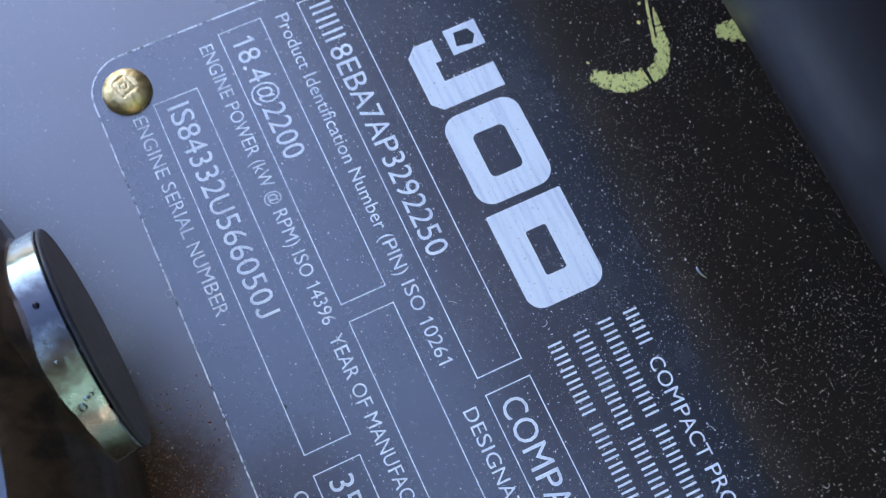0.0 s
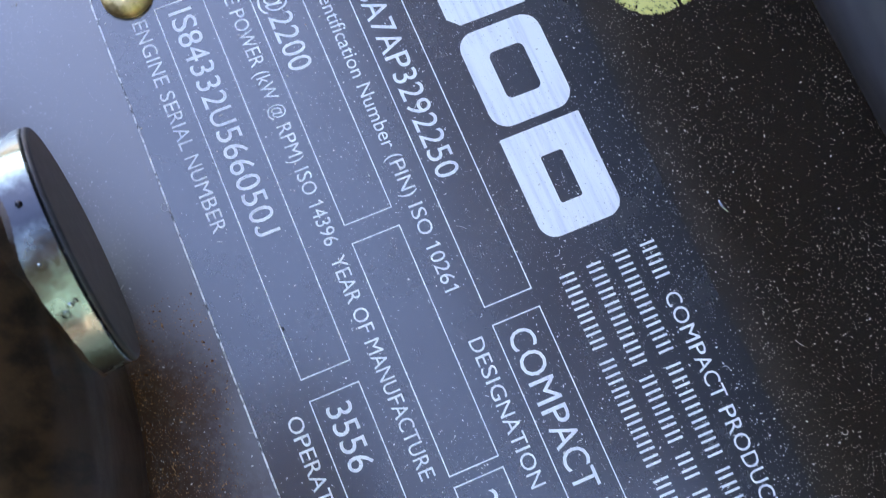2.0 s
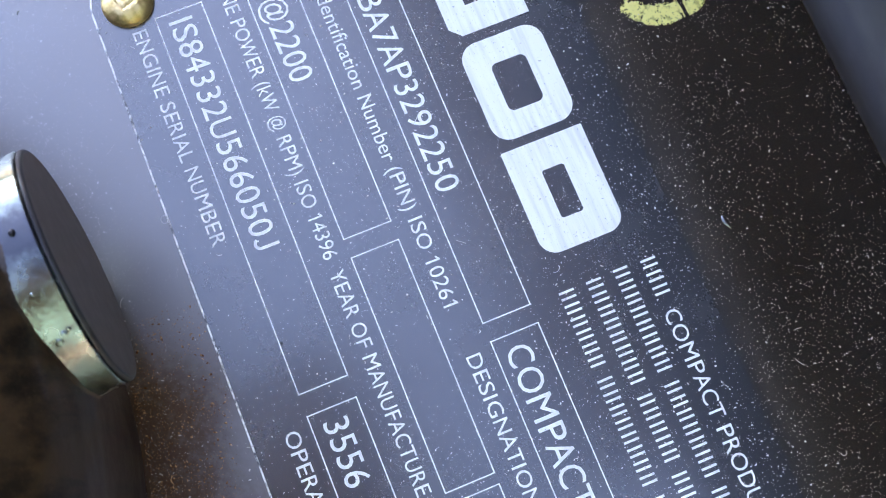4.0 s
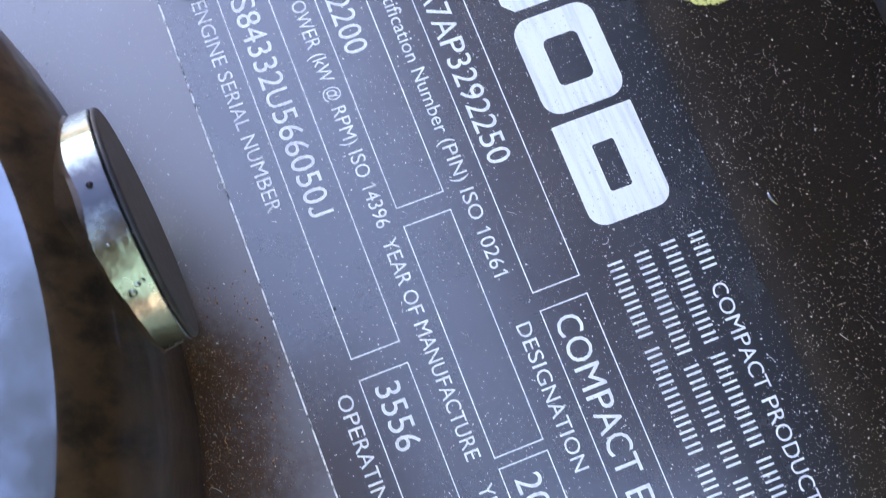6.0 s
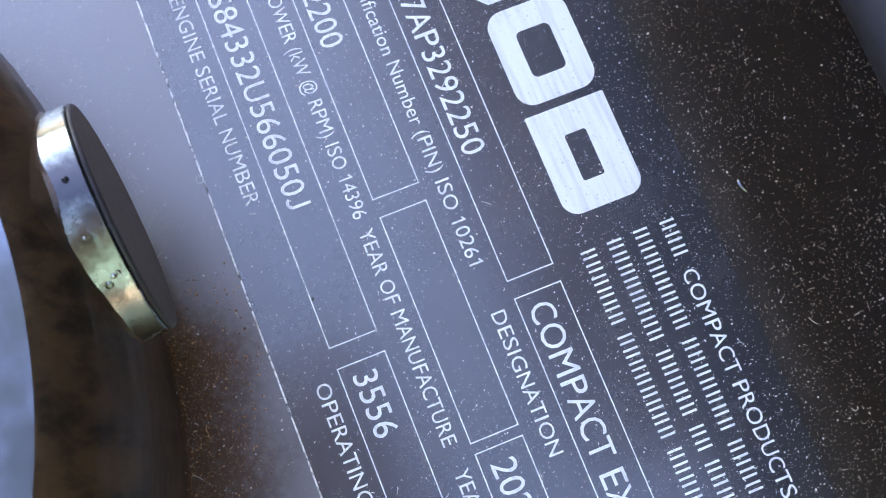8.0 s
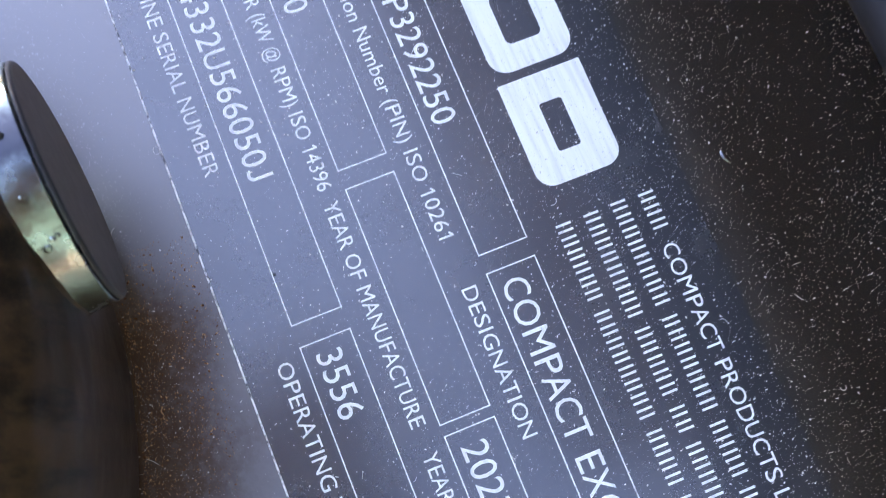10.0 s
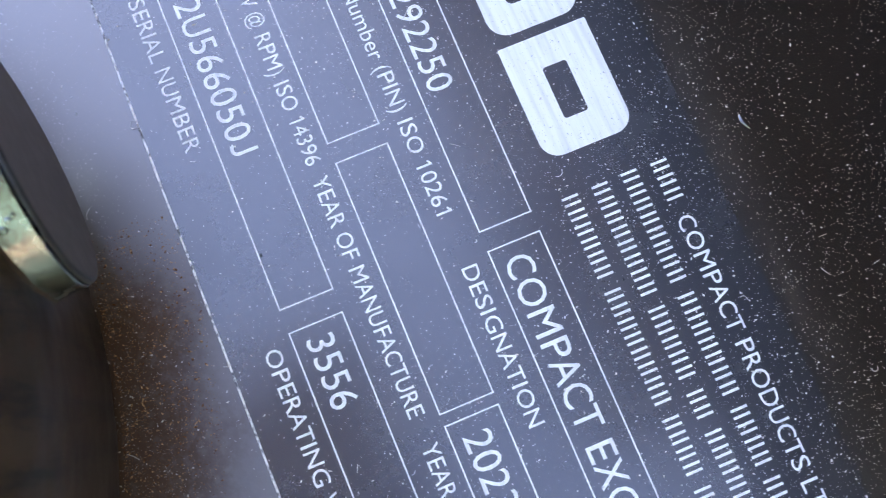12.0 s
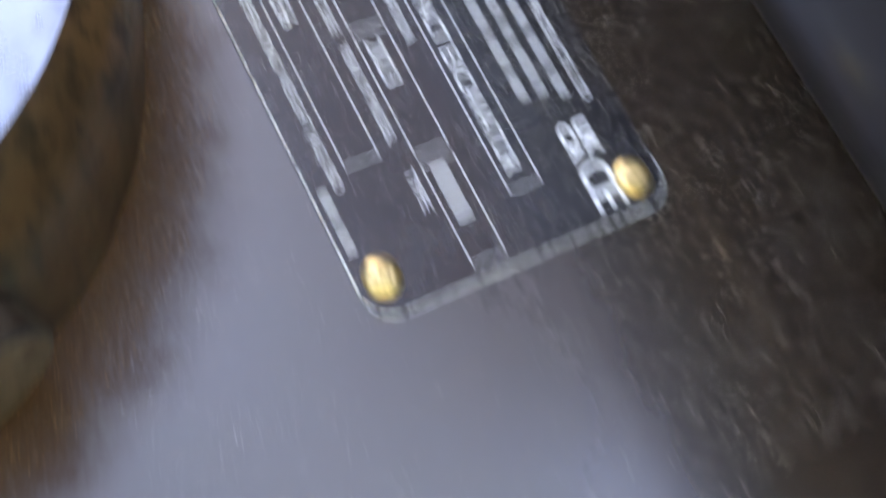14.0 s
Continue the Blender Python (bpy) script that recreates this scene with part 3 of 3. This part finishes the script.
# ---- yellow paint-pen marks on the panel ----
def stroke(points, widths, z, seed, ends=(0.6, 0.6), gaps=0.30):
    """A hand-drawn band of paint along points: ragged edges, rounded ends and small bare spots."""
    pts, dense = [Vector(p) for p in points], []
    for k in range(len(pts) - 1):
        p0, p1, p2, p3 = pts[max(k - 1, 0)], pts[k], pts[k + 1], pts[min(k + 2, len(pts) - 1)]
        steps = max(4, int((p2 - p1).length / 0.09))
        for i in range(steps):
            s = i / steps
            q = 0.5 * (2 * p1 + (p2 - p0) * s + (2 * p0 - 5 * p1 + 4 * p2 - p3) * s * s + (3 * p1 - p0 - 3 * p2 + p3) * s ** 3)
            dense.append((q, widths[k] * (1 - s) + widths[k + 1] * s))
    bm, grid, last, across = bmesh.new(), [], len(dense) - 1, 28
    for k, (q, w) in enumerate(dense):
        d = (dense[min(k + 1, last)][0] - dense[max(k - 1, 0)][0]).normalized()
        n, row = Vector((-d.y, d.x)), []
        for side in range(across + 1):
            o = side / across * 2 - 1
            wob = 1 + 0.10 * noise.noise((k * 0.09, seed, 4 * o)) + 0.09 * noise.noise((k * 0.5, seed, 3 * o))
            p = q + n * (0.5 * w * o * wob)
            row.append(bm.verts.new((p.x, p.y, z + 0.05 + 0.02 * noise.noise((p.x * 4, p.y * 4, seed)))))
        grid.append(row)
    for k in range(last):
        from_end = 0.09 * min(k / max(ends[0], 0.01), (last - k) / max(ends[1], 0.01))
        for side in range(across):
            o = (side + 0.5) / across * 2 - 1
            p = grid[k][side].co
            rim = max(abs(o), 0.0) ** 3 + (max(0.0, 1 - from_end) ** 2 + 0.55 * o * o * max(0.0, 1.2 - from_end))
            holes = 0.6 * noise.noise((p.x * 1.7, p.y * 1.7, seed)) + 0.6 * noise.noise((p.x * 5.1, p.y * 5.1, seed + 7))
            if holes + gaps * 1.4 * rim < 0.36:
                bm.faces.new((grid[k][side], grid[k + 1][side], grid[k + 1][side + 1], grid[k][side + 1]))
    bmesh.ops.delete(bm, geom=[v for v in bm.verts if not v.link_faces], context="VERTS")
    skirt = bmesh.ops.extrude_edge_only(bm, edges=[e for e in bm.edges if e.is_boundary])
    for v in skirt["geom"]:
        if isinstance(v, bmesh.types.BMVert):
            v.co.z = z
    return bm


hook = base("paint_mark", 0, 0, PANEL_TOP, "hand-drawn yellow paint-pen hook on the black panel", "paint mark")
part("stroke", stroke([(23.3, 60.7), (24.8, 62.2), (26.2, 64.0), (26.9, 66.2), (26.8, 68.3)], [2.0, 2.9, 3.3, 3.2, 2.8], 0.01, 1, (1.0, 0.15)), YELLOW, hook)
part("stroke", stroke([(26.9, 68.8), (26.8, 70.2), (25.2, 71.9), (23.2, 73.0), (21.0, 73.6), (17.2, 74.5)], [2.5, 2.6, 2.3, 2.1, 1.2, 0.25], 0.01, 2, (0.2, 0.5)), YELLOW, hook)
part("stroke", stroke([(10.5, 76.2), (14.5, 74.7), (15.9, 74.1), (19.0, 73.0), (21.7, 72.2), (23.4, 71.8)], [0.3, 0.35, 0.4, 0.5, 0.7, 0.9], 0.008, 3, (0.4, 0.3)), YELLOW, hook)
for k, (x, y, r) in enumerate(((18.6, 71.3, 0.42), (15.8, 72.9, 0.36), (21.4, 61.2, 0.3))):
    part("fleck", stroke([(x - 0.7 * r, y - 0.3 * r), (x, y), (x + 0.7 * r, y + 0.35 * r)], [r, 1.3 * r, r], 0.01, 20 + k, (0.3, 0.3), 0.2), YELLOW, hook)
dab = base("paint_mark", 0, 0, PANEL_TOP, "small dab of yellow paint on the black panel", "paint mark")
part("stroke", stroke([(24.7, 81.3), (25.4, 83.0), (25.8, 84.4), (26.7, 86.2)], [2.2, 3.4, 3.9, 3.6], 0.01, 5, (0.9, 0.3), 0.34), YELLOW, dab)

# ---- dust: grains and lint lying on plate and panel ----
rng = random.Random(7)
bm = bmesh.new()


def grain(x, y, z, r):
    n, a0, long, ax = 5, rng.random() * 6.3, rng.uniform(1.0, 1.9), rng.random() * 6.3
    foot = []
    for i in range(n):
        k, a = r * rng.uniform(0.6, 1.25), a0 + 6.283 * i / n
        u, v = k * long * math.cos(a), k * math.sin(a) / long ** 0.5
        foot.append(bm.verts.new((x + u * math.cos(ax) - v * math.sin(ax), y + u * math.sin(ax) + v * math.cos(ax), z)))
    tip = bm.verts.new((x, y, z + r * rng.uniform(0.6, 1.3)))
    for i in range(n):
        bm.faces.new((foot[i], foot[(i + 1) % n], tip))


def on_plate(x, y):
    return PX0 < x < PX1 and PY0 < y < PY1


made = 0
while made < 95000:
    x, y = rng.uniform(-45, 180), rng.uniform(-50, 104)
    thick = 0.32 + 0.68 * min(1, max(0, (y - 4) / 44)) + 0.9 * min(1, max(0, (-12 - y) / 8))
    thick *= 0.55 + 0.9 * noise.noise((x * 0.06, y * 0.06, 2.0)) + 0.3
    if rng.random() > thick:
        continue
    made += 1
    r = 0.022 + 0.034 * rng.random() ** 2 + (0.10 * rng.random() ** 1.5 if rng.random() < (0.16 if on_plate(x, y) else 0.07) else 0)
    grain(x, y, 0.036 if on_plate(x, y) else PANEL_TOP, r)
for k in range(150):
    x, y, a = rng.uniform(-60, 180), rng.uniform(-40, 105), rng.random() * 6.3
    z, bend, w = (0.04 if on_plate(x, y) else PANEL_TOP + 0.01), rng.uniform(-4.2, 4.2) * rng.random(), rng.uniform(0.02, 0.04)
    step, row = 0.06 + 0.22 * rng.random() ** 2, []
    for i in range(7):
        a += bend / 6
        x, y = x + step * math.cos(a), y + step * math.sin(a)
        row.append((bm.verts.new((x - w * math.sin(a), y + w * math.cos(a), z)), bm.verts.new((x + w * math.sin(a), y - w * math.cos(a), z + 0.04))))
    for p, q in zip(row, row[1:]):
        bm.faces.new((p[0], p[1], q[1], q[0]))
for x, y, r, turn in ((28.6, -8.3, 0.55, 6.0), (82.8, 19.3, 0.5, 2.2)):
    row = []
    for i in range(19):
        a = turn * i / 18 + x
        row.append([bm.verts.new((x + (r + o) * math.cos(a), y + (0.8 * r + o) * math.sin(a), (0.04 if on_plate(x, y) else PANEL_TOP + 0.02) + h)) for o, h in ((-0.035, 0), (0.035, 0.05))])
    for p, q in zip(row, row[1:]):
        bm.faces.new((p[0], p[1], q[1], q[0]))
tagged(mesh_object("dust", bm, DUST), "pale dust grains and lint lying on the plate and panel", "dust", kind="stuff")

chip = bmesh.new()
slab(chip, [(0.26 * math.cos(k), 0.2 * math.sin(k)) for k in range(6)], 0.0, 0.07, 0.04)
chip = part("paint_chip", chip, DARK, plate, "tiny dark chip in the print")
chip.location = (50.0 * MM, 0.28 * MM, 0.036 * MM)

# brown dirt gathered along the foot of the boss
bm = bmesh.new()
made = 0
while made < 20000:
    a, d = radians(rng.uniform(20, 92)), 11.5 * rng.random() ** 1.7
    x, y = BX + (80.3 + d) * math.cos(a), BY + (80.3 + d) * math.sin(a)
    heap = noise.noise((x * 0.25, y * 0.25, 9.0)) + 0.7 * noise.noise((x * 0.9, y * 0.9, 3.0))
    if on_plate(x, y) or rng.random() < 0.45 - 0.6 * heap:
        continue
    made += 1
    grain(x, y, PANEL_TOP, 0.02 + 0.05 * rng.random() ** 3 + (0.15 * rng.random() ** 2 if rng.random() < 0.10 else 0))
tagged(mesh_object("dirt", bm, DIRT), "fine rust-brown dirt along the foot of the boss", "dirt", kind="stuff")
